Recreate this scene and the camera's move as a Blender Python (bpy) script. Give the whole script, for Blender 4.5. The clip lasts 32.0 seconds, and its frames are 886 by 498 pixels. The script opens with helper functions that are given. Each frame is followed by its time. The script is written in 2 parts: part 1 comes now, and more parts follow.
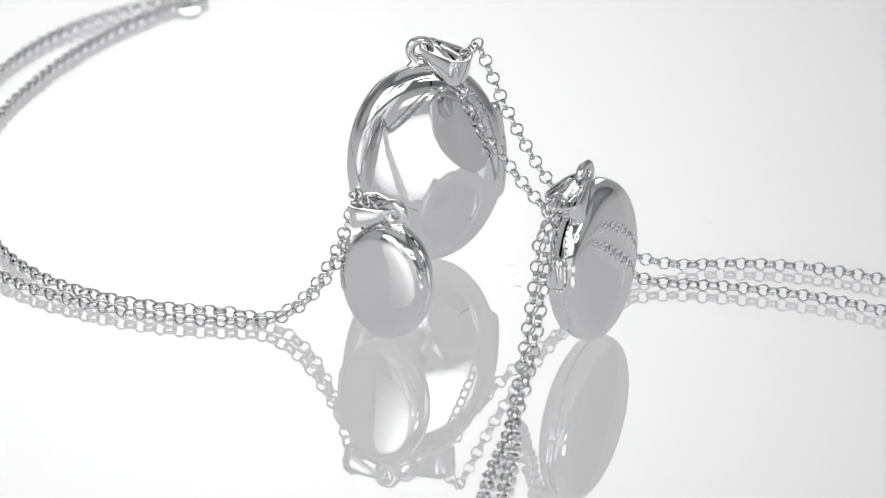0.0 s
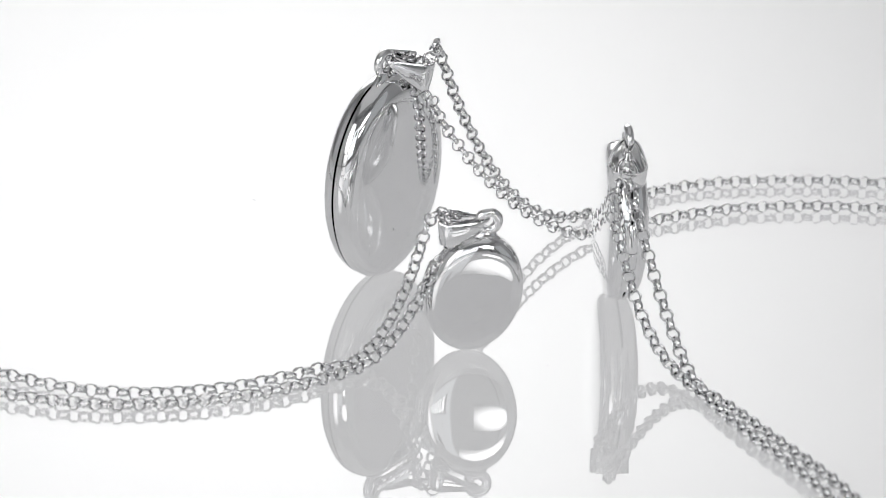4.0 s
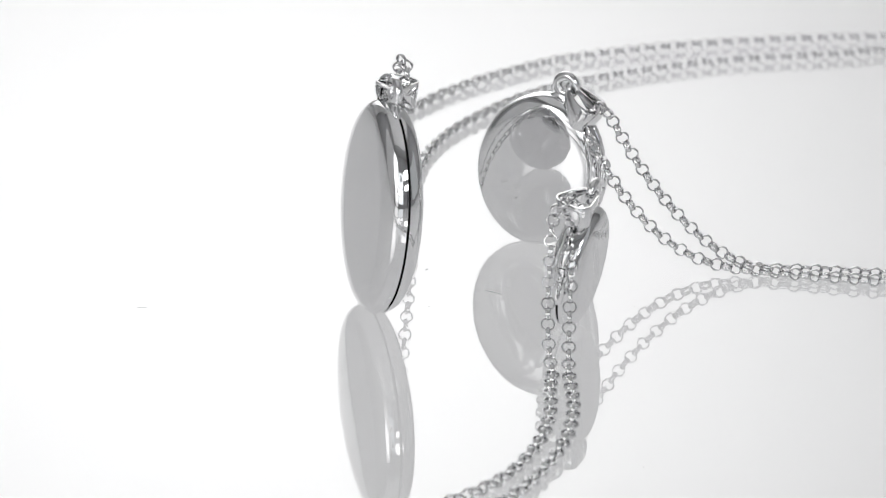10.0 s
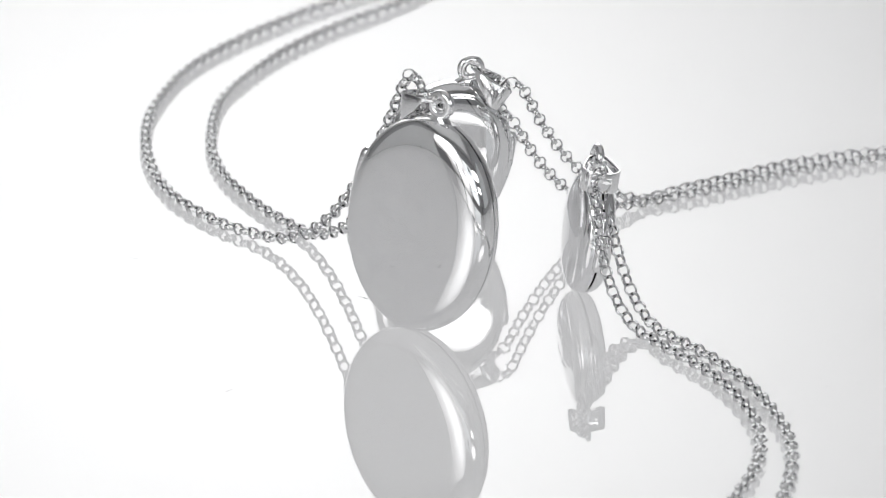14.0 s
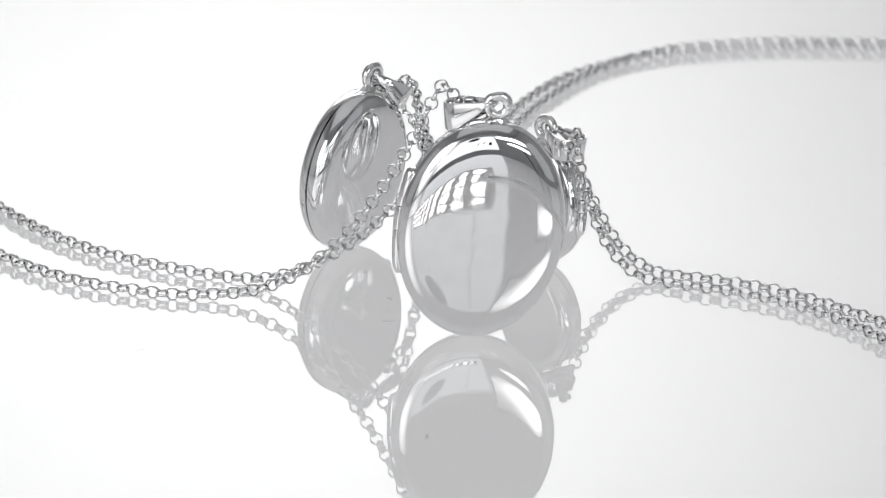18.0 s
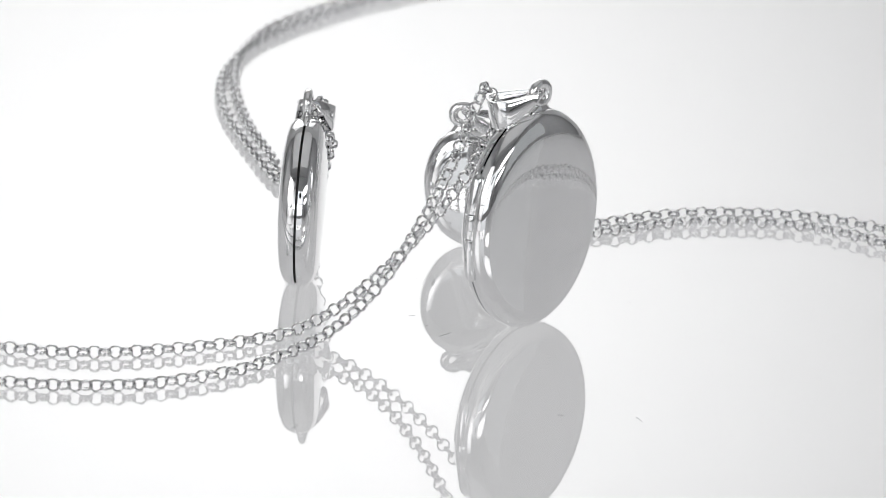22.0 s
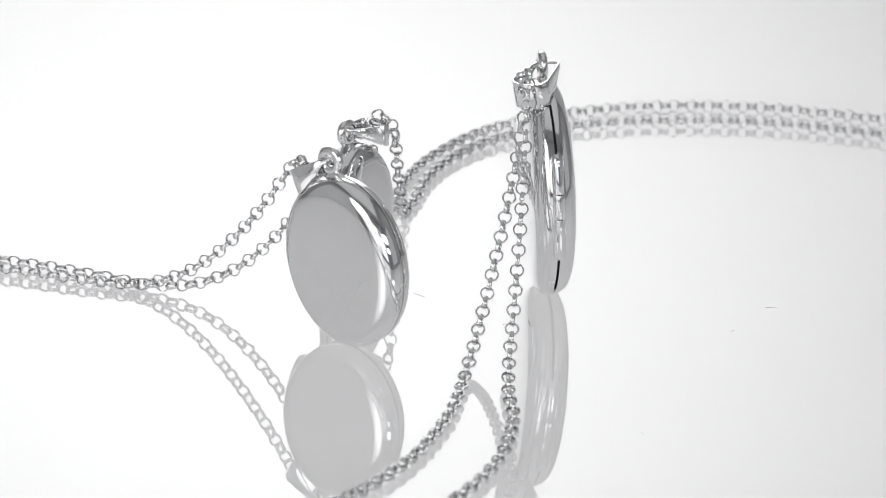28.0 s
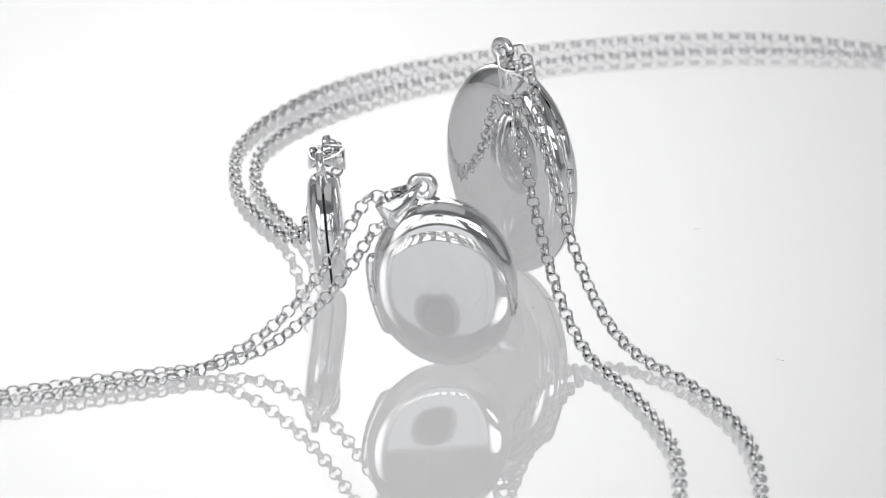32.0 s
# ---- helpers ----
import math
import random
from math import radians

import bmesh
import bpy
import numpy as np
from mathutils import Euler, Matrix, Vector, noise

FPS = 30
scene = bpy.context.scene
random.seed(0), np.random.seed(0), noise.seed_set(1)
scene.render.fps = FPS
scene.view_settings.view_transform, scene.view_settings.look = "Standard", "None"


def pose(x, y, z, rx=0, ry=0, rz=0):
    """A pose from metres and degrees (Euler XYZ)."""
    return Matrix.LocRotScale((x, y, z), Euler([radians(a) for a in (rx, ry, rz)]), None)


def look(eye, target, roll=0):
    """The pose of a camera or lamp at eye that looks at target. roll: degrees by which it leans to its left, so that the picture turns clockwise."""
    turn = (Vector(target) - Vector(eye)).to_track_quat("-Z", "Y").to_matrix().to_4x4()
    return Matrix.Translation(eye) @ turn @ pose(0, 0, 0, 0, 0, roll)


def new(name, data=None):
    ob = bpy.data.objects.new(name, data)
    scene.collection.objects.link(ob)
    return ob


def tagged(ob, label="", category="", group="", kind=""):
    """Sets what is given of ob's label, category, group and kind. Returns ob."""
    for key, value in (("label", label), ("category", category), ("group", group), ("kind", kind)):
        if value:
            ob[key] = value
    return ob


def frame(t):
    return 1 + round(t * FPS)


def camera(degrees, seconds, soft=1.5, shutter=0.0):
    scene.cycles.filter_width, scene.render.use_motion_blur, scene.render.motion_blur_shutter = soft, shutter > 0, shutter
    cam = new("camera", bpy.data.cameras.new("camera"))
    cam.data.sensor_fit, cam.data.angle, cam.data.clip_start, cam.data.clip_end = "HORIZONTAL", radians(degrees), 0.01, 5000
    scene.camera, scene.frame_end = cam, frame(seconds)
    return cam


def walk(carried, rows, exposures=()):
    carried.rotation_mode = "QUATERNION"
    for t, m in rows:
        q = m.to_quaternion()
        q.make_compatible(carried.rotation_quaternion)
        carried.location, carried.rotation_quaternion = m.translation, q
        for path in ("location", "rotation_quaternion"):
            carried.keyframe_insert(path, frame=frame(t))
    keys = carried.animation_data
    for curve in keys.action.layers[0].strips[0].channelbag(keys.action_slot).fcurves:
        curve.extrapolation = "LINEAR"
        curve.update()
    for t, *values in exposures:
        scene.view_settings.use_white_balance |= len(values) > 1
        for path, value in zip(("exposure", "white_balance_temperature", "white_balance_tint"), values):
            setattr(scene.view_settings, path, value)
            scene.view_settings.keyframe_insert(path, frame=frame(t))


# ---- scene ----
# ---- camera: fixed on its arm, looking down on the turning table ----
MM = 0.001
SPIN = 9.39787  # degrees a second, counter-clockwise from above
cam = camera(15.6216, 32.0, soft=0.85)
CAM_POSE = (Matrix.Translation((0, -0.45602, 0.20750)) @ Matrix.Rotation(radians(0.30077), 4, "Z")
            @ Matrix.Rotation(radians(90 - 23.65816), 4, "X") @ Matrix.Rotation(radians(2.05787), 4, "Z"))
cam.data.dof.use_dof = True
cam.data.dof.focus_distance = 0.495
cam.data.dof.aperture_fstop = 30
walk(cam, [(0.0, CAM_POSE), (32.0, CAM_POSE)])

# ---- world and lamps ----
scene.view_settings.exposure = -0.45
world = bpy.data.worlds.new("studio_air")
world.use_nodes = True
scene.world = world
world.node_tree.nodes["Background"].inputs[0].default_value = (0.9, 0.95, 1.0, 1)
world.node_tree.nodes["Background"].inputs[1].default_value = 0.05


def area_lamp(name, eye, target, wide, high, power, colour=(1, 1, 1)):
    data = bpy.data.lights.new(name, "AREA")
    data.shape, data.size, data.size_y, data.energy, data.color = "RECTANGLE", wide, high, power, colour
    ob = new(name, data)
    ob.matrix_world = look(eye, target)
    return ob


def around(az, el, far):
    """A place round the table: degrees to the right of the camera, degrees up, metres away."""
    return (far * math.cos(radians(el)) * math.sin(radians(az)), -far * math.cos(radians(el)) * math.cos(radians(az)), far * math.sin(radians(el)))


def glow(radiance, wide, high):
    return radiance * math.pi * wide * high


# Added overhead fill without a fixture: lightens the room and upward-facing metal.
area_lamp("overhead_fill_lamp", (0, 0.0, 1.42), (0, 0.0, 0), 1.8, 1.8, glow(0.36, 1.8, 1.8))
area_lamp("window_daylight", (-0.015, -1.548, 0.435), (-0.015, 0, 0.435), 0.87, 0.83, glow(1.7, 0.87, 0.83), (0.95, 0.98, 1.0))
area_lamp("side_daylight", (1.348, -0.70, 0.485), (0, -0.70, 0.485), 1.10, 0.93, glow(0.5, 1.10, 0.93), (0.95, 0.98, 1.0))
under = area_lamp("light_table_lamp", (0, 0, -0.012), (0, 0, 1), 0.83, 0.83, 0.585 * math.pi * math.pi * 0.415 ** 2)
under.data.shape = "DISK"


# ---- materials ----
def material(name):
    m = bpy.data.materials.new(name)
    m.use_nodes = True
    return m, m.node_tree.nodes, m.node_tree.links, m.node_tree.nodes["Principled BSDF"]


def paint(name, colour, rough, metal=0.0, ior=1.5, vary=0.04, scale=300.0, bump=0.0, bump_scale=400.0):
    m, nodes, links, bsdf = material(name)
    bsdf.inputs["Metallic"].default_value = metal
    bsdf.inputs["IOR"].default_value = ior
    coords = nodes.new("ShaderNodeTexCoord")
    fine = nodes.new("ShaderNodeTexNoise")
    fine.inputs["Scale"].default_value, fine.inputs["Detail"].default_value = scale, 4
    links.new(coords.outputs["Object"], fine.inputs["Vector"])
    ramp = nodes.new("ShaderNodeValToRGB")
    ramp.color_ramp.elements[0].position, ramp.color_ramp.elements[1].position = 0.3, 0.7
    ramp.color_ramp.elements[0].color = (*[c * (1 - vary) for c in colour], 1)
    ramp.color_ramp.elements[1].color = (*[min(1, c * (1 + vary)) for c in colour], 1)
    links.new(fine.outputs["Fac"], ramp.inputs["Fac"])
    links.new(ramp.outputs["Color"], bsdf.inputs["Base Color"])
    coarse = nodes.new("ShaderNodeTexNoise")
    coarse.inputs["Scale"].default_value, coarse.inputs["Detail"].default_value = scale * 0.23, 3
    links.new(coords.outputs["Object"], coarse.inputs["Vector"])
    span = nodes.new("ShaderNodeMapRange")
    span.inputs["To Min"].default_value, span.inputs["To Max"].default_value = rough * 0.6, rough * 1.4
    links.new(coarse.outputs["Fac"], span.inputs["Value"])
    links.new(span.outputs["Result"], bsdf.inputs["Roughness"])
    if bump:
        relief = nodes.new("ShaderNodeTexNoise")
        relief.inputs["Scale"].default_value, relief.inputs["Detail"].default_value = bump_scale, 2
        links.new(coords.outputs["Object"], relief.inputs["Vector"])
        tilt = nodes.new("ShaderNodeBump")
        tilt.inputs["Strength"].default_value, tilt.inputs["Distance"].default_value = bump, 0.001
        links.new(relief.outputs["Fac"], tilt.inputs["Height"])
        links.new(tilt.outputs["Normal"], bsdf.inputs["Normal"])
    return m


SILVER = paint("polished_silver", (0.83, 0.83, 0.835), 0.035, 1.0, vary=0.02, scale=500, bump=0.02, bump_scale=180)
LINK_SILVER = paint("chain_silver", (0.73, 0.73, 0.735), 0.025, 1.0, vary=0.04, scale=900)
SCRATCH = paint("raw_scratch", (0.9, 0.9, 0.9), 0.5, 1.0, vary=0.05)
DARK = paint("dark_seam", (0.02, 0.02, 0.02), 0.6, vary=0.2)


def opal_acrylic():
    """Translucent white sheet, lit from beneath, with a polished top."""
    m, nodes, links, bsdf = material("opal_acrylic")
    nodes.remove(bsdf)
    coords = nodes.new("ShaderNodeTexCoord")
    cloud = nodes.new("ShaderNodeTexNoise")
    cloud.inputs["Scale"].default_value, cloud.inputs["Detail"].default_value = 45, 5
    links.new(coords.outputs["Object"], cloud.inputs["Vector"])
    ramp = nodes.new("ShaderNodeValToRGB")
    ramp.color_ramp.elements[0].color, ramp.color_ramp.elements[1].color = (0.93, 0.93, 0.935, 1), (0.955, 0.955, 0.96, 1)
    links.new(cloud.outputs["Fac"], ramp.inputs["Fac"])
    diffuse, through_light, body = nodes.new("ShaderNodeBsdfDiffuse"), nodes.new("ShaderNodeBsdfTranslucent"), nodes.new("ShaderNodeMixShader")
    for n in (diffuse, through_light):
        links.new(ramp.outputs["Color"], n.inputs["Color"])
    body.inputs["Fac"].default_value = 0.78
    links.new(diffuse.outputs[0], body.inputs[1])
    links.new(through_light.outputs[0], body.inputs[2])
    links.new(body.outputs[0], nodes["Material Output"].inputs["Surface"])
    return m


def clear_polish():
    """The polished clear face of the sheet: mirrors by its gloss and lets the rest through."""
    m, nodes, links, bsdf = material("clear_polish")
    nodes.remove(bsdf)
    gloss, edge, clear, mix = (nodes.new(k) for k in ("ShaderNodeBsdfGlossy", "ShaderNodeFresnel", "ShaderNodeBsdfTransparent", "ShaderNodeMixShader"))
    gloss.inputs["Roughness"].default_value = 0.004
    edge.inputs["IOR"].default_value = 2.2
    links.new(edge.outputs[0], mix.inputs["Fac"])
    links.new(clear.outputs[0], mix.inputs[1])
    links.new(gloss.outputs[0], mix.inputs[2])
    links.new(mix.outputs[0], nodes["Material Output"].inputs["Surface"])
    return m


POLISH = clear_polish()
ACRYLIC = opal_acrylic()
PAPER = paint("white_backdrop_paper", (0.82, 0.82, 0.82), 0.8, vary=0.015, scale=25)
WALL = paint("pale_wall_paint", (0.72, 0.72, 0.73), 0.8, vary=0.03, scale=12)
CEILING = paint("white_ceiling_paint", (0.75, 0.75, 0.75), 0.85, vary=0.03, scale=12)
TABLE = paint("white_table_laminate", (0.78, 0.78, 0.78), 0.3, vary=0.03, scale=40)


def lamp_face(name, strength):
    m, nodes, links, bsdf = material(name)
    bsdf.inputs["Base Color"].default_value = (0.9, 0.9, 0.9, 1)
    bsdf.inputs["Emission Color"].default_value = (1, 1, 1, 1)
    bsdf.inputs["Emission Strength"].default_value = strength
    return m


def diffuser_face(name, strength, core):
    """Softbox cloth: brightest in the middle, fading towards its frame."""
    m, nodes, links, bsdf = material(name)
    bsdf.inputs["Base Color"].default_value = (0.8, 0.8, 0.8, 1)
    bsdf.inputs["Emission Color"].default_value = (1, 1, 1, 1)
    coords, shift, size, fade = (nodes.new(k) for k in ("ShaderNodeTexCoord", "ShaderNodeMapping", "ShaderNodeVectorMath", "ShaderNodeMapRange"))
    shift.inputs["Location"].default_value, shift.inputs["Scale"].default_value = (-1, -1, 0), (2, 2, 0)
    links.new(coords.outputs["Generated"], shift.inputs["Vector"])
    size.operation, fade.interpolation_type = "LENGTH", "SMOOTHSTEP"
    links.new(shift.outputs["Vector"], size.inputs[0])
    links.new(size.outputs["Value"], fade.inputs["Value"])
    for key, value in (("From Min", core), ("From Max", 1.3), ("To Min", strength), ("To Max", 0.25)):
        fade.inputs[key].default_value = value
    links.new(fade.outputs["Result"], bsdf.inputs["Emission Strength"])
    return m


CLOTH = diffuser_face("softbox_cloth", 5.5, 0.25)
WIDE_CLOTH = diffuser_face("wide_softbox_cloth", 4.2, 0.05)
BACK_GLOW = diffuser_face("back_glow_panel", 4.0, 0.03)
STRIP_CLOTH = diffuser_face("strip_softbox_cloth", 7.0, 0.55)
LED = lamp_face("led_face", 7)
BLACK = paint("black_plastic", (0.03, 0.03, 0.03), 0.4, vary=0.1)
DUST = paint("grey_dust", (0.62, 0.62, 0.62), 0.9, vary=0.2, scale=3000)


def let_light_through(m, share):
    """Thin lint: part of the light passes straight through it."""
    nodes, links = m.node_tree.nodes, m.node_tree.links
    clear, mix = nodes.new("ShaderNodeBsdfTransparent"), nodes.new("ShaderNodeMixShader")
    mix.inputs["Fac"].default_value = share
    links.new(nodes["Principled BSDF"].outputs[0], mix.inputs[1])
    links.new(clear.outputs[0], mix.inputs[2])
    links.new(mix.outputs[0], nodes["Material Output"].inputs["Surface"])


let_light_through(DUST, 0.72)


# ---- mesh helpers ----
def mesh_of(bm, name, mat, smooth=True):
    me = bpy.data.meshes.new(name)
    for f in bm.faces:
        f.smooth = smooth
    bm.to_mesh(me)
    bm.free()
    me.materials.append(mat)
    if smooth:
        me.set_sharp_from_angle(angle=radians(38))
    return me


def part(name, bm, mat, parent, label="", smooth=True):
    """Links a bmesh as one mesh object under a thing or a part."""
    ob = new(name, mesh_of(bm, name, mat, smooth))
    ob.parent = parent
    if label:
        ob["label"] = label
    return ob


def skin(bm, loops, closed_ring=True, closed_run=False, cap=False):
    """Quads between successive loops of points."""
    rows = [[bm.verts.new(p) for p in loop] for loop in loops]
    n = len(rows[0])
    runs = list(zip(rows, rows[1:])) + ([(rows[-1], rows[0])] if closed_run else [])
    for a, b in runs:
        for i in range(n if closed_ring else n - 1):
            j = (i + 1) % n
            bm.faces.new((a[i], a[j], b[j], b[i]))
    if cap:
        bm.faces.new(list(reversed(rows[0])))
        bm.faces.new(rows[-1])
    bmesh.ops.recalc_face_normals(bm, faces=bm.faces)
    return bm


def slab(x0, x1, y0, y1, z0, z1):
    bm = bmesh.new()
    skin(bm, [[(x0, y0, z), (x1, y0, z), (x1, y1, z), (x0, y1, z)] for z in (z0, z1)], cap=True)
    return bm


def spread(points, step):
    """Points at even steps along a smooth curve through the given points."""
    pts = [Vector(p) for p in points]
    ext = [2 * pts[0] - pts[1]] + pts + [2 * pts[-1] - pts[-2]]
    fine = []
    for i in range(1, len(ext) - 2):
        a, b, c, d = ext[i - 1:i + 3]
        for k in range(24):
            s = k / 24
            fine.append(0.5 * (2 * b + (c - a) * s + (2 * a - 5 * b + 4 * c - d) * s * s + (3 * b - a - 3 * c + d) * s ** 3))
    fine.append(pts[-1])
    run, out, want = 0.0, [fine[0]], step
    for a, b in zip(fine, fine[1:]):
        leg = (b - a).length
        while leg > 1e-9 and run + leg >= want:
            out.append(a.lerp(b, (want - run) / leg))
            want += step
        run += leg
    return out


def bezier(p0, p1, p2, p3, n=10):
    p0, p1, p2, p3 = map(Vector, (p0, p1, p2, p3))
    return [(1 - s) ** 3 * p0 + 3 * s * (1 - s) ** 2 * p1 + 3 * s * s * (1 - s) * p2 + s ** 3 * p3
            for s in (i / n for i in range(n + 1))]


# ---- the studio ----
def structure(name, bm, mat, label, category):
    return tagged(new(name, mesh_of(bm, name, mat, False)), label, category, kind="structure")


structure("floor", slab(-1.3, 1.3, -1.5, 1.1, -0.80, -0.75), WALL, "pale grey studio floor under the table", "floor")
structure("ceiling", slab(-1.3, 1.3, -1.5, 1.1, 1.5, 1.55), CEILING, "white painted studio ceiling", "ceiling")
structure("wall_north", slab(-1.3, 1.3, 1.1, 1.15, -0.75, 1.5), WALL, "plain pale grey studio wall", "wall")
WIN = (-0.45, 0.42, 0.02, 0.85)  # x and z of the opening behind the camera
bm = bmesh.new()
for x0, x1, z0, z1 in ((-1.3, WIN[0], -0.75, 1.5), (WIN[1], 1.3, -0.75, 1.5), (WIN[0], WIN[1], -0.75, WIN[2]), (WIN[0], WIN[1], WIN[3], 1.5)):
    skin(bm, [[(x0, y, z) for y, z in ((-1.55, z0), (-1.5, z0), (-1.5, z1), (-1.55, z1))], [(x1, y, z) for y, z in ((-1.55, z0), (-1.5, z0), (-1.5, z1), (-1.55, z1))]], cap=True)
structure("wall_south", bm, WALL, "pale grey studio wall with a window opening", "wall")
window = tagged(new("window_1"), "white framed daylight window behind the camera", "window", kind="structure")
window.location = ((WIN[0] + WIN[1]) / 2, -1.53, WIN[2])
wide, high = WIN[1] - WIN[0], WIN[3] - WIN[2]
for x0, x1, z0, z1 in ((-wide / 2, wide / 2, 0, 0.025), (-wide / 2, wide / 2, high - 0.025, high), (-wide / 2, -wide / 2 + 0.025, 0.025, high - 0.025),
                       (wide / 2 - 0.025, wide / 2, 0.025, high - 0.025)):
    part("window_frame", slab(x0, x1, -0.012, 0.02, z0, z1), TABLE, window, smooth=False)
structure("wall_west", slab(-1.35, -1.3, -1.5, 1.1, -0.75, 1.5), WALL, "plain pale grey studio wall", "wall")
SIDE = (-1.25, -0.15, 0.02, 0.95)  # y and z of the opening beside the table
bm = bmesh.new()
for y0, y1, z0, z1 in ((-1.5, SIDE[0], -0.75, 1.5), (SIDE[1], 1.1, -0.75, 1.5), (SIDE[0], SIDE[1], -0.75, SIDE[2]), (SIDE[0], SIDE[1], SIDE[3], 1.5)):
    skin(bm, [[(x, y, z) for x, z in ((1.3, z0), (1.35, z0), (1.35, z1), (1.3, z1))] for y in (y0, y1)], cap=True)
structure("wall_east", bm, WALL, "pale grey studio wall with a window opening", "wall")
side_window = tagged(new("window_2"), "white framed daylight window beside the studio table", "window", kind="structure")
side_window.location = (1.33, (SIDE[0] + SIDE[1]) / 2, SIDE[2])
wide, high = SIDE[1] - SIDE[0], SIDE[3] - SIDE[2]
for y0, y1, z0, z1 in ((-wide / 2, wide / 2, 0, 0.025), (-wide / 2, wide / 2, high - 0.025, high), (-wide / 2, -wide / 2 + 0.025, 0.025, high - 0.025),
                       (wide / 2 - 0.025, wide / 2, 0.025, high - 0.025)):
    part("window_frame", slab(-0.02, 0.012, y0, y1, z0, z1), TABLE, side_window, smooth=False)

# paper sweep that rises behind the table
bm = bmesh.new()
profile = [(0.43, -0.018), (0.46, -0.018)] + [(0.5 + 0.22 * math.sin(a), 0.202 - 0.22 * math.cos(a)) for a in (math.pi / 2 * i / 12 for i in range(13))] + [(0.72, 1.3)]
skin(bm, [[(x, y, z) for y, z in profile] for x in (-1.0, 1.0)], closed_ring=False)
structure("backdrop", bm, PAPER, "white paper sweep rising behind the table", "backdrop")

# led panel below the camera
led_panel = tagged(new("led_panel"), "black led video light panel with a grid of lit diodes", "lamp")
LED_AT = around(-5, 11.2, 0.95)
led_panel.matrix_world = look(LED_AT, (0, 0, 0.01))
part("housing", slab(-0.29, 0.29, -0.044, 0.044, 0.002, 0.03), BLACK, led_panel, smooth=False)
bm = bmesh.new()
skin(bm, [[(k * 0.0165 * math.copysign(abs(math.cos(u)) ** 0.6, math.cos(u)), k * 0.0074 * math.copysign(abs(math.sin(u)) ** 0.6, math.sin(u)), z)
           for u in (2 * math.pi * i / 20 for i in range(20))] for k, z in ((0.85, -0.003), (1.0, 0.0), (1.0, 0.003))], cap=True)
DIODE = mesh_of(bm, "diode", LED, False)
for i in range(11):
    for j in range(4):
        ob = new("diode", DIODE)
        ob.parent = led_panel
        ob.location = ((i - 5) * 0.050, (j - 1.5) * 0.0205, 0)


def rod_mesh(z0, z1, r=0.0015):
    bm = bmesh.new()
    return skin(bm, [[(r * math.cos(2 * math.pi * i / 12), r * math.sin(2 * math.pi * i / 12), z) for i in range(12)] for z in (z0, z1)], cap=True)


for x in (-0.25, 0.25):
    rod = tagged(new("hanging_rod"), "slim pale rod holding the led panel under the ceiling", "rod", "rods of the led panel")
    rod.location = led_panel.matrix_world @ Vector((x, 0.045, 0.016))
    part("shaft", rod_mesh(0.0, 1.5 - rod.location.z), WALL, rod)


def pole_mesh(tall, foot=0.15):
    bm = bmesh.new()
    return skin(bm, [[(r * math.cos(2 * math.pi * i / 16), r * math.sin(2 * math.pi * i / 16), z) for i in range(16)]
                     for r, z in ((foot, 0.0), (foot, 0.012), (0.02, 0.03), (0.012, 0.05), (0.012, tall))], cap=True)


def softbox(az, el, far, wide, high, cloth, label, base=-0.75):
    """A lit cloth in a black frame on its own pole, facing the table."""
    at = around(az, el, far)
    thing = tagged(new("softbox"), label, "lamp", "softboxes round the table")
    thing.location = (at[0], at[1], base)
    m = Matrix.Translation((0, 0, -base)) @ look((0, 0, at[2]), (-at[0], -at[1], 0.01))
    bm = bmesh.new()
    skin(bm, [[(x * wide / 2, y * high / 2, 0) for x in (-1, 1)] for y in (-1, 1)], closed_ring=False)
    part("diffuser", bm, cloth, thing, "glowing white diffuser cloth", False).matrix_local = m
    bm = bmesh.new()
    skin(bm, [[(x * w, y * h, z) for x, y in ((-1, -1), (1, -1), (1, 1), (-1, 1))]
              for w, h, z in ((wide / 2 + 0.004, high / 2 + 0.004, -0.006), (wide / 2 + 0.008, high / 2 + 0.008, 0.01), (wide / 5, high / 5, 0.14))])
    part("housing", bm, BLACK, thing, "black cloth housing", False).matrix_local = m
    part("pole", pole_mesh(at[2] - base - high / 4, 0.15 if base < -0.5 else 0.05), BLACK, thing).location = (at[0] * 0.12, at[1] * 0.12, 0)
    return thing


softbox(-37, 24, 0.92, 0.50, 0.50, CLOTH, "square softbox with a lit white cloth on a black pole")
softbox(31, 26.0, 0.98, 0.49, 0.16, STRIP_CLOTH, "narrow strip softbox with a lit white cloth on a pole")
softbox(31, 14.5, 0.84, 0.28, 0.075, STRIP_CLOTH, "narrow strip softbox with a lit white cloth on a pole")

# Added unseen panel: its fading glow, mirrored in the turntable, whitens it.
softbox(188, 26.0, 0.60, 0.56, 0.48, BACK_GLOW, "added unseen glowing panel before the paper sweep, whitening the table", -0.017)
softbox(-31, 15.0, 1.15, 0.62, 0.68, WIDE_CLOTH, "wide softbox with a dimly lit white cloth on a black pole")

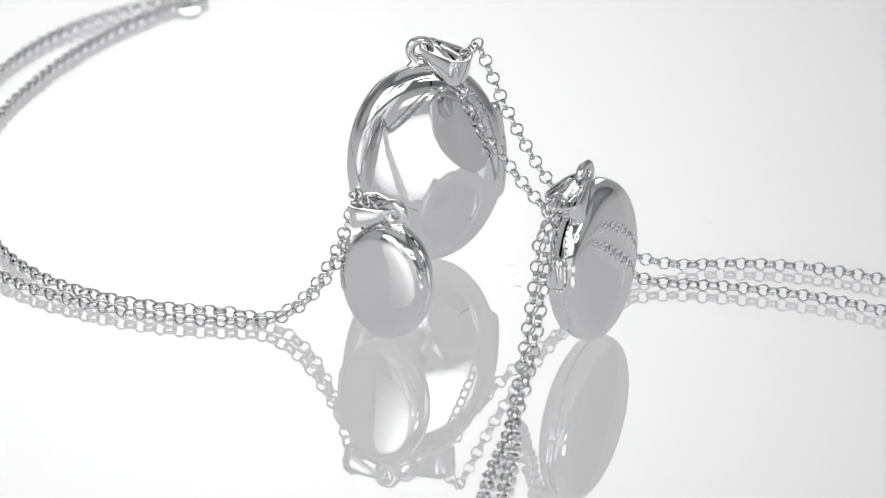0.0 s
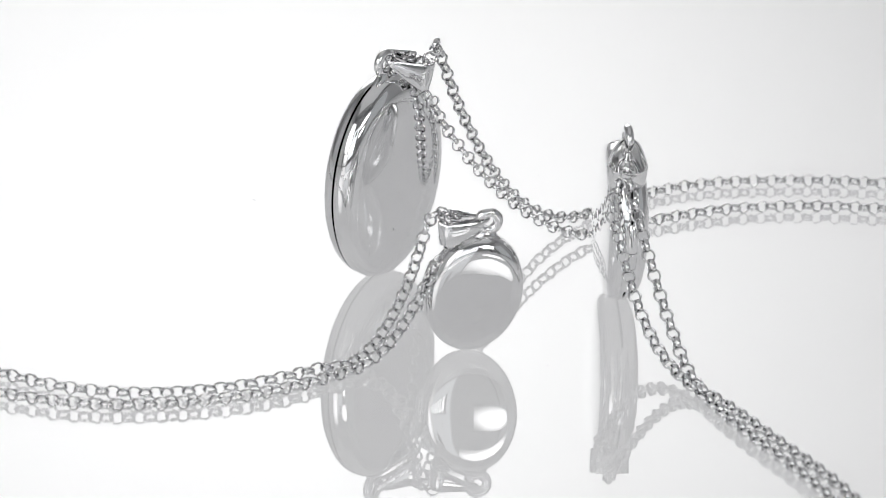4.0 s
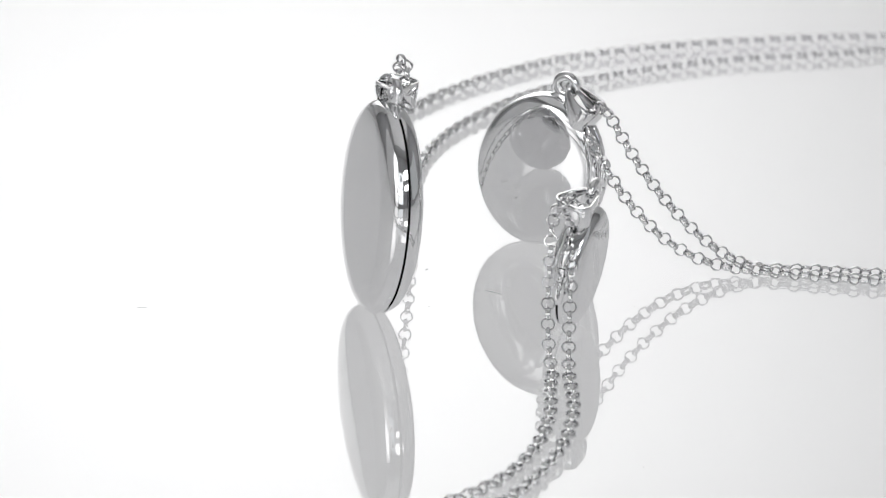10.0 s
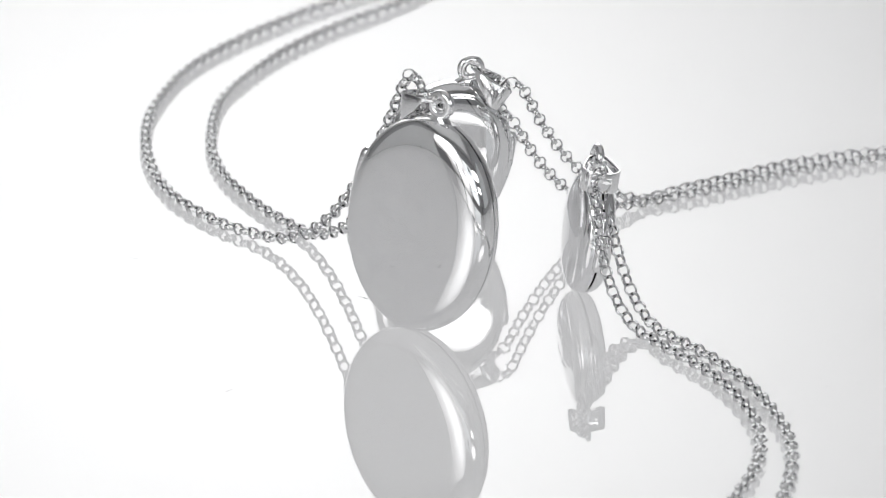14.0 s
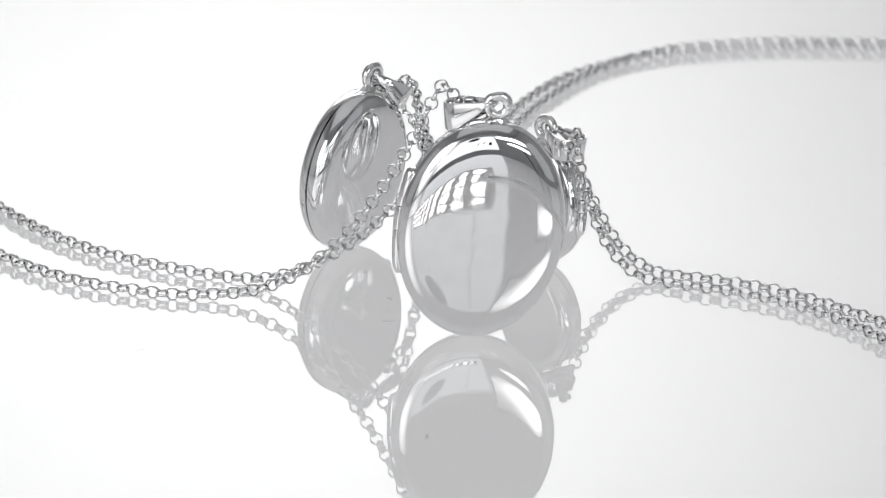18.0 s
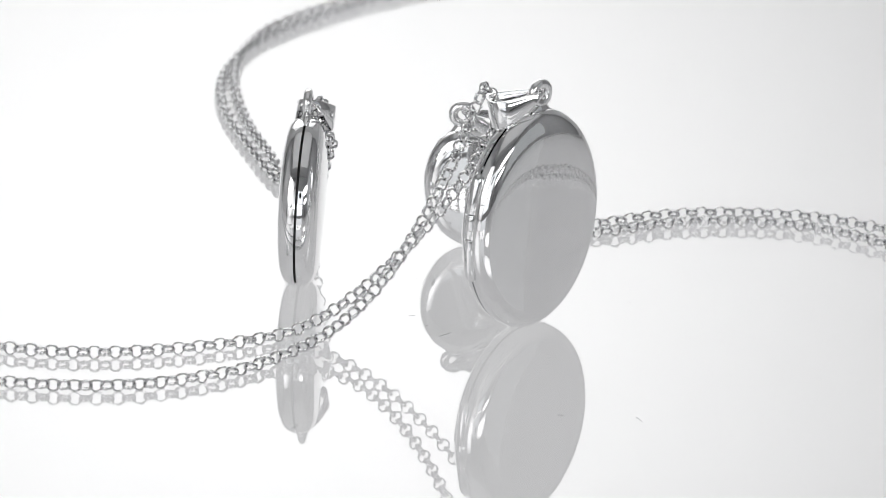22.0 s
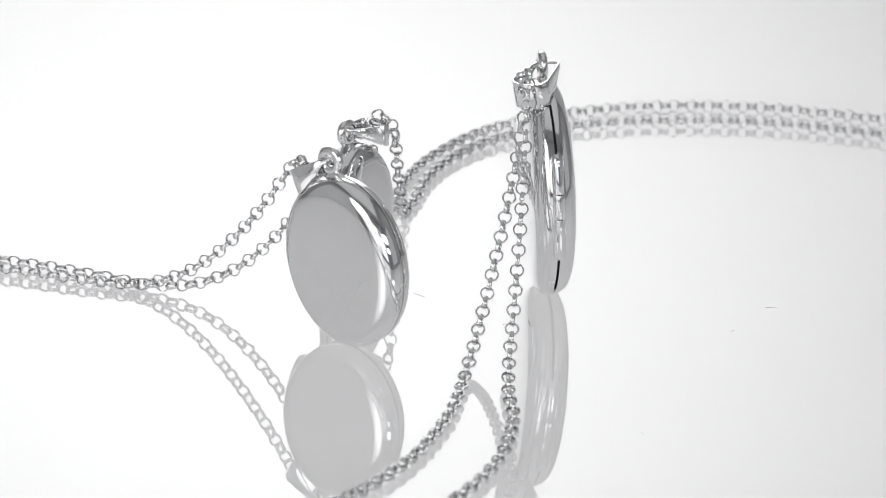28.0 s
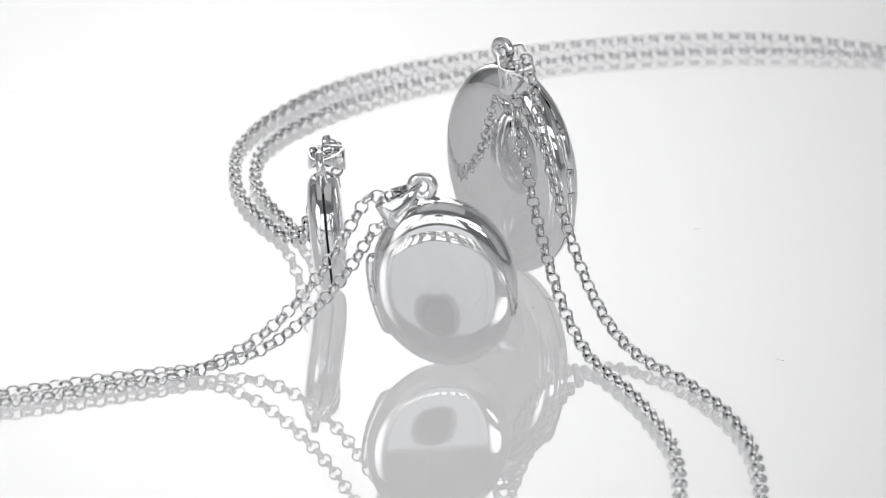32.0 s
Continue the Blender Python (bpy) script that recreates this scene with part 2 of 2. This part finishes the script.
# camera on its arm, seen only as a dark shape in the metal
body = tagged(new("camera_rig"), "pale grey camera with a round black lens on a ceiling arm", "camera")
body.location = (0, -0.62, -0.75)
AIM = look((0, -0.472, 0.2145), (0, 0.02, 0.0))  # just behind the taking lens, along its axis
SEAT = Matrix.Translation((0, 0.62, 0.75)) @ AIM
bm = bmesh.new()
skin(bm, [[(r * math.cos(2 * math.pi * i / 40), r * math.sin(2 * math.pi * i / 40), z) for i in range(40)]
          for r, z in ((0.020, 0.012), (0.025, 0.0), (0.028, 0.002), (0.028, 0.03), (0.030, 0.034), (0.030, 0.07), (0.028, 0.075), (0.028, 0.10))], cap=True)
part("lens", bm, BLACK, body, "black lens barrel").matrix_local = SEAT
bm = bmesh.new()
skin(bm, [[(0.042 * k * math.copysign(abs(math.cos(u)) ** 0.7, math.cos(u)), 0.036 * k * math.copysign(abs(math.sin(u)) ** 0.7, math.sin(u)), z)
           for u in (2 * math.pi * i / 32 for i in range(32))] for k, z in ((0.92, 0.098), (1.0, 0.104), (1.0, 0.150), (0.92, 0.156))], cap=True)
part("camera_body", bm, WALL, body, "pale grey camera housing", smooth=False).matrix_local = SEAT
part("arm", rod_mesh(1.02, 2.25, 0.004), WALL, body)

table = tagged(new("table"), "white laminate studio table under the turntable", "table")
part("tabletop", slab(-0.9, 0.9, -0.45, 0.9, -0.05, -0.02), TABLE, table, smooth=False)
for x in (-0.85, 0.85):
    for y in (-0.40, 0.85):
        part("leg", slab(x - 0.02, x + 0.02, y - 0.02, y + 0.02, -0.75, -0.05), TABLE, table, smooth=False)

# added board, out of view: throws the table's light back onto left-facing metal
board = tagged(new("added_bounce_board"), "added unseen white board, upright on the table, lightening metal that faces left", "reflector")
board.matrix_world = pose(-0.60, -0.17, -0.02, 0, 0, 14)
part("panel", slab(-0.005, 0.005, -0.24, 0.24, 0.0, 0.50), PAPER, board, smooth=False)
for y in (-0.15, 0.15):
    part("foot", slab(-0.04, 0.04, y - 0.01, y + 0.01, 0.0, 0.012), TABLE, board, smooth=False)

# ---- turntable ----
RING_N = 128


def circle(r, z, n=RING_N):
    return [(r * math.cos(2 * math.pi * i / n), r * math.sin(2 * math.pi * i / n), z) for i in range(n)]


turntable = tagged(new("turntable"), "round glossy white acrylic turntable, slowly turning", "turntable")
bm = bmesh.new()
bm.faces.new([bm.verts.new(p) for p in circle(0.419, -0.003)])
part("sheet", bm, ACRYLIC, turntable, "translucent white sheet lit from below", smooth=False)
bm = bmesh.new()
bm.faces.new([bm.verts.new(p) for p in circle(0.419, 0.0)])
part("clear_top", bm, POLISH, turntable, "clear polished top layer", smooth=False)
bm = bmesh.new()
skin(bm, [circle(0.4192, -0.016), circle(0.422, -0.016), circle(0.422, -0.0008), circle(0.4212, -0.0002), circle(0.4192, -0.0002)], closed_run=True)
part("rim", bm, TABLE, turntable, "white plastic rim", smooth=False)


SPECKS = [(-5.7, 48.4, 2.0, 0.4, 100), (41.2, 32.2, 2.6, 0.18, 35), (9.6, 4.3, 1.3, 0.45, -12), (8.0, 12.3, 3.0, 0.3, 14), (1.3, -5.6, 3.4, 0.4, 62),
          (-4.3, 4.5, 0.35, 0.3, 0), (15.5, -4.5, 0.3, 0.28, 0), (4.2, 43, 1.6, 0.12, -30), (-57, -23, 0.35, 0.3, 0), (-23.8, 12.2, 0.3, 0.25, 0),
          (20.5, 20.1, 0.35, 0.25, 40), (9.1, 8.4, 0.8, 0.25, 20), (-3.6, -27.4, 0.9, 0.2, 5), (3.2, -8.0, 1.4, 0.2, 48)]
for n, (x, y, long, wide, turn) in enumerate(SPECKS):
    rng = random.Random(n)
    bm = bmesh.new()
    ring = [(math.cos(u) * long / 2 * rng.uniform(0.6, 1.1), math.sin(u) * wide / 2 * rng.uniform(0.4, 1.2)) for u in (2 * math.pi * i / 9 for i in range(9))]
    skin(bm, [[(px * k * MM, py * k * MM, z * MM) for px, py in ring] for k, z in ((1.0, 0.004), (0.75, 0.04))], cap=True)
    speck = part("dust_speck", bm, DUST, turntable, "pale grey speck of dust", smooth=False)
    speck.matrix_local = pose(x * MM, y * MM, 0, 0, 0, turn)


# ---- lockets ----
def cover(bm, a, b, c, side):
    """One domed half of an oval locket; side -1 is the front."""
    rs = [math.sin(math.pi / 2 * k / 30) for k in range(31)]
    loops = []
    for r in reversed(rs[1:]):
        y = c * (0.17 * (1 - r * r) + 0.83 * (1 - r ** 10) ** (1 / 2.3))
        y = 0.19 + (c - 0.19) * y / c
        loops.append([(a * r * math.cos(u) * MM, side * y * MM, b * r * math.sin(u) * MM) for u in (2 * math.pi * i / 96 for i in range(96))])
    # lip that turns in at the seam
    lip = [(x * 0.965, loops[0][0][1] * 0.6, z * 0.965) for x, _, z in loops[0]]
    skin(bm, [lip] + loops)
    top = bm.verts.new((0, side * c * MM, 0))
    bm.verts.ensure_lookup_table()
    last = bm.verts[:][-1 - 96:-1]
    for i in range(96):
        bm.faces.new((last[i], last[(i + 1) % 96], top))
    bmesh.ops.recalc_face_normals(bm, faces=bm.faces)
    return bm


def torus(bm, centre, big, flat_r, flat_w, axis="Y", n=32, k=10):
    cx, cy, cz = centre
    loops = []
    for i in range(n):
        u = 2 * math.pi * i / n
        loop = []
        for j in range(k):
            w = 2 * math.pi * j / k
            r, h = big + flat_r * math.cos(w), flat_w * math.sin(w)
            p = (r * math.cos(u), h, r * math.sin(u)) if axis == "Y" else (r * math.cos(u), r * math.sin(u), h)
            loop.append(((cx + p[0]) * MM, (cy + p[1]) * MM, (cz + p[2]) * MM))
        loops.append(loop)
    return skin(bm, loops, closed_run=True)


def tube(bm, points, radius, n=12):
    """Round rod along z through (x, y, z) points with a radius each."""
    return skin(bm, [[((x + r * math.cos(2 * math.pi * i / n)) * MM, (y + r * math.sin(2 * math.pi * i / n)) * MM, z * MM) for i in range(n)]
                     for (x, y, z), r in zip(points, radius)], cap=True)


def droop_turn(swing, droop):
    """Swings a bail to the back and lets its wide end hang."""
    return Matrix.Rotation(radians(-swing), 4, "Z") @ Matrix.Rotation(radians(-droop), 4, "Y")


def bail_mesh(length, wide, tall, nose, swing, droop):
    """A tapered strip bent into a pointed loop; its narrow end threads the ring."""
    bend_r = 1.9 if nose < 0 else 0.6 * wide
    flat, side_on, nose = length - bend_r, (1 if nose >= 0 else -1), abs(nose)

    def run(side, start):
        half = wide if side > 0 else wide - 0.45 * nose
        bow = [(start[0] + (flat - start[0]) * k, start[1] + (side * half - start[1]) * k ** (0.72 if side_on < 0 else 0.55)) for k in (0.12, 0.24, 0.36, 0.5, 0.64, 0.78, 0.9, 1.0)]
        bend = [(flat + bend_r * math.sin(w), side * (half - bend_r + bend_r * math.cos(w))) for w in (math.pi / 2 * i / 7 for i in range(1, 8))]
        return bow + bend + [(length + 0.04, side * max(0.15, half - bend_r) * 0.5)]

    # the two arms meet at the nose; one of them threads the ring
    rear = [(-0.1, nose * 0.9 + 0.2), (0.2, nose + 0.4), (0.6, nose * 0.97 + 0.7)]
    front = [(-0.2, nose * 0.4 - 0.1), (0.0, -0.4), (0.4, -0.8)]
    outline = rear + run(1, rear[-1]) + [(length + 0.06, 0.0)] + list(reversed(run(-1, front[-1]))) + list(reversed(front))
    if side_on < 0:
        outline = [(u, -v) for u, v in reversed(outline)]
    count = len(outline)
    turn = droop_turn(swing, droop)
    bm = bmesh.new()
    loops = []
    for i, (u, v) in enumerate(outline):
        p, q = outline[i - 1], outline[(i + 1) % count]
        d = Vector((q[0] - p[0], q[1] - p[1])).normalized()
        nx, ny = -d.y * 0.17, d.x * 0.17
        k = max(0.0, min(1.0, (u - 0.3) / (flat - 0.3)))
        k, rise = k ** 0.8, 0.12 * max(0.0, v * side_on) * (1 - k) * (nose > 0)
        top, bottom = 0.6 + 0.2 * k + rise, 0.1 + (0.7 - tall) * k + rise
        loops.append([turn @ (Vector((-(u + g * nx), v + g * ny, z)) * MM) for g, z in
                      ((1, bottom + 0.12), (1, top - 0.12), (0.55, top), (-0.55, top), (-1, top - 0.12), (-1, bottom + 0.12), (-0.55, bottom), (0.55, bottom))])
    skin(bm, loops, closed_run=True)
    return bm


def link_mesh():
    """A round link of flat band: thin seen from the side, wide along its axis, with softened edges."""
    bm = bmesh.new()
    loops = []
    for i in range(28):
        u = 2 * math.pi * i / 28
        loop = []
        for j in range(14):
            w = 2 * math.pi * j / 14
            c, d = math.cos(w), math.sin(w)
            r = 0.955 + 0.15 * c
            loop.append((r * math.cos(u) * MM, r * math.sin(u) * MM, 0.33 * math.copysign(abs(d) ** 0.8, d) * MM))
        loops.append(loop)
    skin(bm, loops, closed_run=True)
    return mesh_of(bm, "link", LINK_SILVER)


LINK = link_mesh()
PITCH = 1.56 * MM


def string_links(parent, points, seed):
    """Interlocked round links along a curve, every second one turned a quarter."""
    rng = random.Random(seed)
    fine = spread(points, MM)
    for _ in range(6):
        # what lies on the table falls into even curves
        eased = [(a + 2 * p + b) / 4 if max(a.z, p.z, b.z) < 1.2 * MM else p for a, p, b in zip(fine, fine[1:], fine[2:])]
        fine = [fine[0]] + eased + [fine[-1]]
    places = spread(fine, PITCH)
    twist = rng.uniform(-3, 3)
    for i, p in enumerate(places):
        q, o = places[min(i + 1, len(places) - 1)], places[max(i - 1, 0)]
        t = (q - o).normalized()
        side = t.cross(Vector((0, 0, 1)))
        side = side.normalized() if side.length > 0.05 else Vector((1, 0, 0))
        up = side.cross(t)
        twist = 0.8 * twist + rng.uniform(-4, 4)
        a = radians(twist + (90 if i % 2 else 0))
        normal = (side * math.cos(a) + up * math.sin(a)).normalized()
        m = Matrix((t, normal.cross(t), normal)).transposed().to_4x4()
        m.translation = p
        ob = new("link", LINK)
        ob.parent = parent
        ob.matrix_local = m


NECKLACES = []


def necklace(centre, turn, lean, tilt, a, b, c, label, swing, droop, ring_r, bail, top_curve, low_curve, top_floor, low_floor, seed, clasp_at=None, scratches=(), stamp=0):
    cx, cy, cz = centre
    base = Vector((cx, cy, 0)) * MM
    thing = tagged(new("locket_necklace"), label, "necklace", "locket necklaces on the turntable")
    thing.location = base
    m = Matrix.Rotation(radians(turn), 4, "Z") @ Matrix.Rotation(radians(lean), 4, "X") @ Matrix.Rotation(radians(tilt), 4, "Y")
    m.translation = Vector((0, 0, cz * MM))

    def piece(name, bm, mat=SILVER, text="", smooth=True, at=(0, 0, 0)):
        ob = part(name, bm, mat, thing, text, smooth)
        ob.matrix_local = m @ Matrix.Translation(Vector(at) * MM)
        return ob

    piece("front_cover", cover(bmesh.new(), a, b, c, -1))
    piece("back_cover", cover(bmesh.new(), a, b, c, 1))
    # dark gap between the halves
    bm = bmesh.new()
    skin(bm, [[(a * 0.955 * math.cos(u) * MM, y * MM, b * 0.955 * math.sin(u) * MM) for u in (2 * math.pi * i / 64 for i in range(64))] for y in (-0.3, 0.3)], cap=True)
    piece("seam", bm, DARK, "dark gap between the two halves", False)
    # hinge knuckles along one side
    for z0, z1, r in ((0.147 * b, 0.50 * b, 0.93), (-0.077 * b, 0.139 * b, 0.97), (-0.48 * b, -0.085 * b, 0.93)):
        pts = [(z0, r * 0.9), (z0 + 0.04, r * 0.975), (z0 + 0.12, r)] + [(z0 + (z1 - z0) * k, r) for k in (0.3, 0.5, 0.7)] + [(z1 - 0.12, r), (z1 - 0.04, r * 0.975), (z1, r * 0.9)]
        if z1 > 0.4 * b:
            pts[-3:] = [(z1 - 1.0, r), (z1 - 0.4, r * 0.85), (z1, r * 0.45)]
        if z0 < -0.4 * b:
            pts[:3] = [(z0, r * 0.45), (z0 + 0.4, r * 0.85), (z0 + 1.0, r)]
        piece("hinge_knuckle", tube(bmesh.new(), [(-a * (0.968 - 0.30 * (z / b) ** 2), 0, z) for z, _ in pts], [q for _, q in pts], 24))
    # ring on top, rising out of the rim
    rz = b + ring_r + 0.72
    piece("ring", torus(bmesh.new(), (0, 0, rz), ring_r, 0.78, 0.70, n=40, k=16))
    bm = bmesh.new()
    skin(bm, [[(p * math.cos(u) * MM, q * math.sin(u) * MM, (b + h - (p * math.cos(u) / a) ** 2 * b / 2 * drop) * MM) for u in (2 * math.pi * i / 24 for i in range(24))]
              for p, q, h, drop in ((3.0, 0.95, -0.4, 1), (2.3, 0.9, 0.0, 1), (1.75, 0.8, 0.3, 0.5), (1.4, 0.65, 0.6, 0), (1.15, 0.45, 0.9, 0))], cap=True)
    piece("ring_foot", bm)
    piece("bail", bail_mesh(*bail, swing, droop), SILVER, "tapered folded bail", True, (-0.1, 0, rz))

    for sx, sz, long, turn in scratches:
        rad = (sx / a) ** 2 + (sz / b) ** 2
        y = c * (0.17 * (1 - rad) + 0.83 * (1 - rad ** 5) ** (1 / 2.3))
        y = 0.15 + (c - 0.15) * y / c
        bm = bmesh.new()
        skin(bm, [[((sx + k * long / 2 * math.cos(radians(turn)) + w * math.sin(radians(turn))) * MM, (-y - h) * MM,
                    (sz + k * long / 2 * math.sin(radians(turn)) - w * math.cos(radians(turn))) * MM) for w, h in ((-0.065, -0.05), (0, 0.03), (0.065, -0.05))]
                  for k in (-1, -0.5, 0, 0.5, 1)], cap=True)
        piece("scratch", bm, SCRATCH, "fine bright scratch")

    for row in range(stamp):
        for col in range(5):
            u = radians(-24 - col * 1.9)
            bm = bmesh.new()
            bmesh.ops.create_icosphere(bm, subdivisions=1, radius=0.16 * MM)
            piece("stamp_dot", bm, SILVER, "", True, (a * math.cos(u), -0.55 - 0.5 * row - 0.12 * (col % 2), b * math.sin(u)))

    def world_mm(p):
        return Vector(p) * MM - base

    length, half, tall, _ = bail
    turned = droop_turn(swing, droop)

    def inside(u, z):
        return m @ (Vector((0, 0, rz)) * MM + turned @ (Vector((-u, 0, z)) * MM))

    down = [world_mm(p) for p in bezier(*top_curve)]
    up = [world_mm(p) for p in bezier(*low_curve)]
    run = [inside(length - 1.3, -tall * 0.35), inside(length - 1.1, 0.7), inside(length + 0.2, 1.7)]
    run += down + [world_mm((x, y, 1.08)) for x, y in top_floor]
    run += [world_mm((x, y, 1.08)) for x, y in reversed(low_floor)] + list(reversed(up)) + [inside(length - 1.3, -tall * 0.7)]
    string_links(thing, run, seed)
    if clasp_at:
        ob = part("clasp", torus(bmesh.new(), (0, 0, 0), 2.7, 0.7, 0.7, "Z"), SILVER, thing, "spring ring clasp")
        ob.matrix_local = Matrix.Translation(world_mm((*clasp_at, 1.0)))
        part("trigger", tube(bmesh.new(), [(2.5, 0.6, -0.5), (2.9, 0.7, 0.0), (3.1, 0.8, 0.6)], [0.35, 0.4, 0.3], 10), SILVER, ob)
        bm = bmesh.new()
        skin(bm, [[(2.0 * k * math.cos(u) * MM, (-6.2 + 3.2 * k * math.sin(u)) * MM, z * MM) for u in (2 * math.pi * i / 24 for i in range(24))]
                  for k, z in ((0.9, -0.8), (1.0, -0.7), (1.0, -0.4), (0.9, -0.3))], cap=True)
        part("tag", bm, SILVER, ob, "small oval metal tag")
        part("end_ring", torus(bmesh.new(), (0, 3.5, 0), 0.8, 0.2, 0.25, "Z", 20, 8), SILVER, ob)
    NECKLACES.append((thing, base))
    return thing


necklace((-5.62, 12.38, 17.14), 196.35, -3.09, 5.68, 12.6, 17.12, 3.52,
         "large polished silver oval locket with rolo chain, standing on the turntable", 32, 12, 1.5, (7.8, 3.3, 4.2, -2.4),
         ((1.8, 9.7, 37.8), (17.8, 11.6, -0.7), (30.7, 10.3, 1.4), (41.0, 13.8, 1.0)),
         ((0.7, 8.9, 29.2), (1.2, 9.3, 26.0), (18.0, 5.7, 1.0), (33.5, 5.2, 1.0)),
         [(48, 14.1), (56, 13.4), (64, 11.0), (72, 7.0), (80, 1.8), (88, -5), (96, -14.3), (103, -24.8), (109, -39.5), (113, -54), (116, -70), (118, -88), (117.5, -98)],
         [(42, 4.9), (50, 3.5), (58, 1.4), (66, -2.3), (72, -6.2), (79, -11.9), (86, -18.8), (91, -26.3), (95, -33.6), (100, -44.5), (104.5, -59), (107.5, -75), (111, -88), (116, -98)], 3, (117, -100.5))
necklace((-10.32, -17.43, 9.96), -26.66, 6.5, 7.41, 7.31, 9.71, 2.84,
         "small polished silver oval locket with rolo chain, standing on the turntable", 10, 12, 1.45, (7.1, 2.8, 3.5, 0.0),
         ((-15.8, -12.9, 20.3), (-21.9, -10.9, -5.4), (-33.6, -13.9, 1.7), (-32.8, -11.6, 1.0)),
         ((-13.5, -16.1, 15.3), (-17.2, -15.8, 20.0), (-19.0, -15.4, 1.0), (-31.3, -14.8, 1.0)),
         [(-40, -11.4), (-48, -10), (-56, -7), (-63, -2.6), (-68.5, 3.2), (-72.7, 10), (-76.3, 18), (-79.2, 27), (-81.3, 37), (-82, 49), (-80.3, 68), (-76.5, 84), (-72.3, 97), (-65.5, 112), (-57, 125.5), (-53, 130)],
         [(-40, -14.7), (-49, -13.2), (-57, -10.2), (-65, -6), (-71, -1), (-76.2, 5.2), (-80.2, 11.5), (-84, 19), (-87, 28), (-89, 39), (-89.3, 52), (-87, 72), (-82.3, 93), (-75.5, 109.5), (-66, 122), (-55, 130.5)], 5, (-53, 132))
necklace((20.15, -14.15, 13.23), 60.3, -0.85, -13.98, 10.65, 13.17, 3.32,
         "medium polished silver oval locket with rolo chain, standing on the turntable", 9, 17, 1.5, (7.1, 2.95, 3.8, 0.0),
         ((12.9, -23.9, 24.8), (12.4, -37.7, 0.8), (7.3, -47.5, 2.0), (9.0, -49.0, 1.0)),
         ((12.2, -21.5, 19.9), (9.7, -32.6, 0.6), (8.8, -42.2, 1.5), (8.3, -48.0, 1.0)),
         [(8.5, -57), (7.5, -65), (6.5, -74), (5, -83), (1, -95), (-6, -106), (-16, -115.5), (-30, -123), (-46, -128.5), (-62, -131), (-78, -131), (-96, -130)],
         [(6.3, -57), (5, -65), (4, -73), (2.2, -82), (-2, -96), (-8, -108), (-18, -119), (-32, -126.5), (-48, -131.5), (-64, -134), (-80, -134), (-98, -131)], 7, None, ((2.0, -3.2, 3.6, 50), (3.8, -3.4, 4.2, 47), (2.6, -5.0, 2.2, 46)), 2)


def motions():
    """The table turns at an even speed and carries all that stands on it."""
    times = [k * 0.5 for k in range(65)]
    walk(turntable, [(t, Matrix.Rotation(radians(SPIN * t), 4, "Z")) for t in times])
    for thing, base in NECKLACES:
        walk(thing, [(t, Matrix.Rotation(radians(SPIN * t), 4, "Z") @ Matrix.Translation(base)) for t in times])


motions()
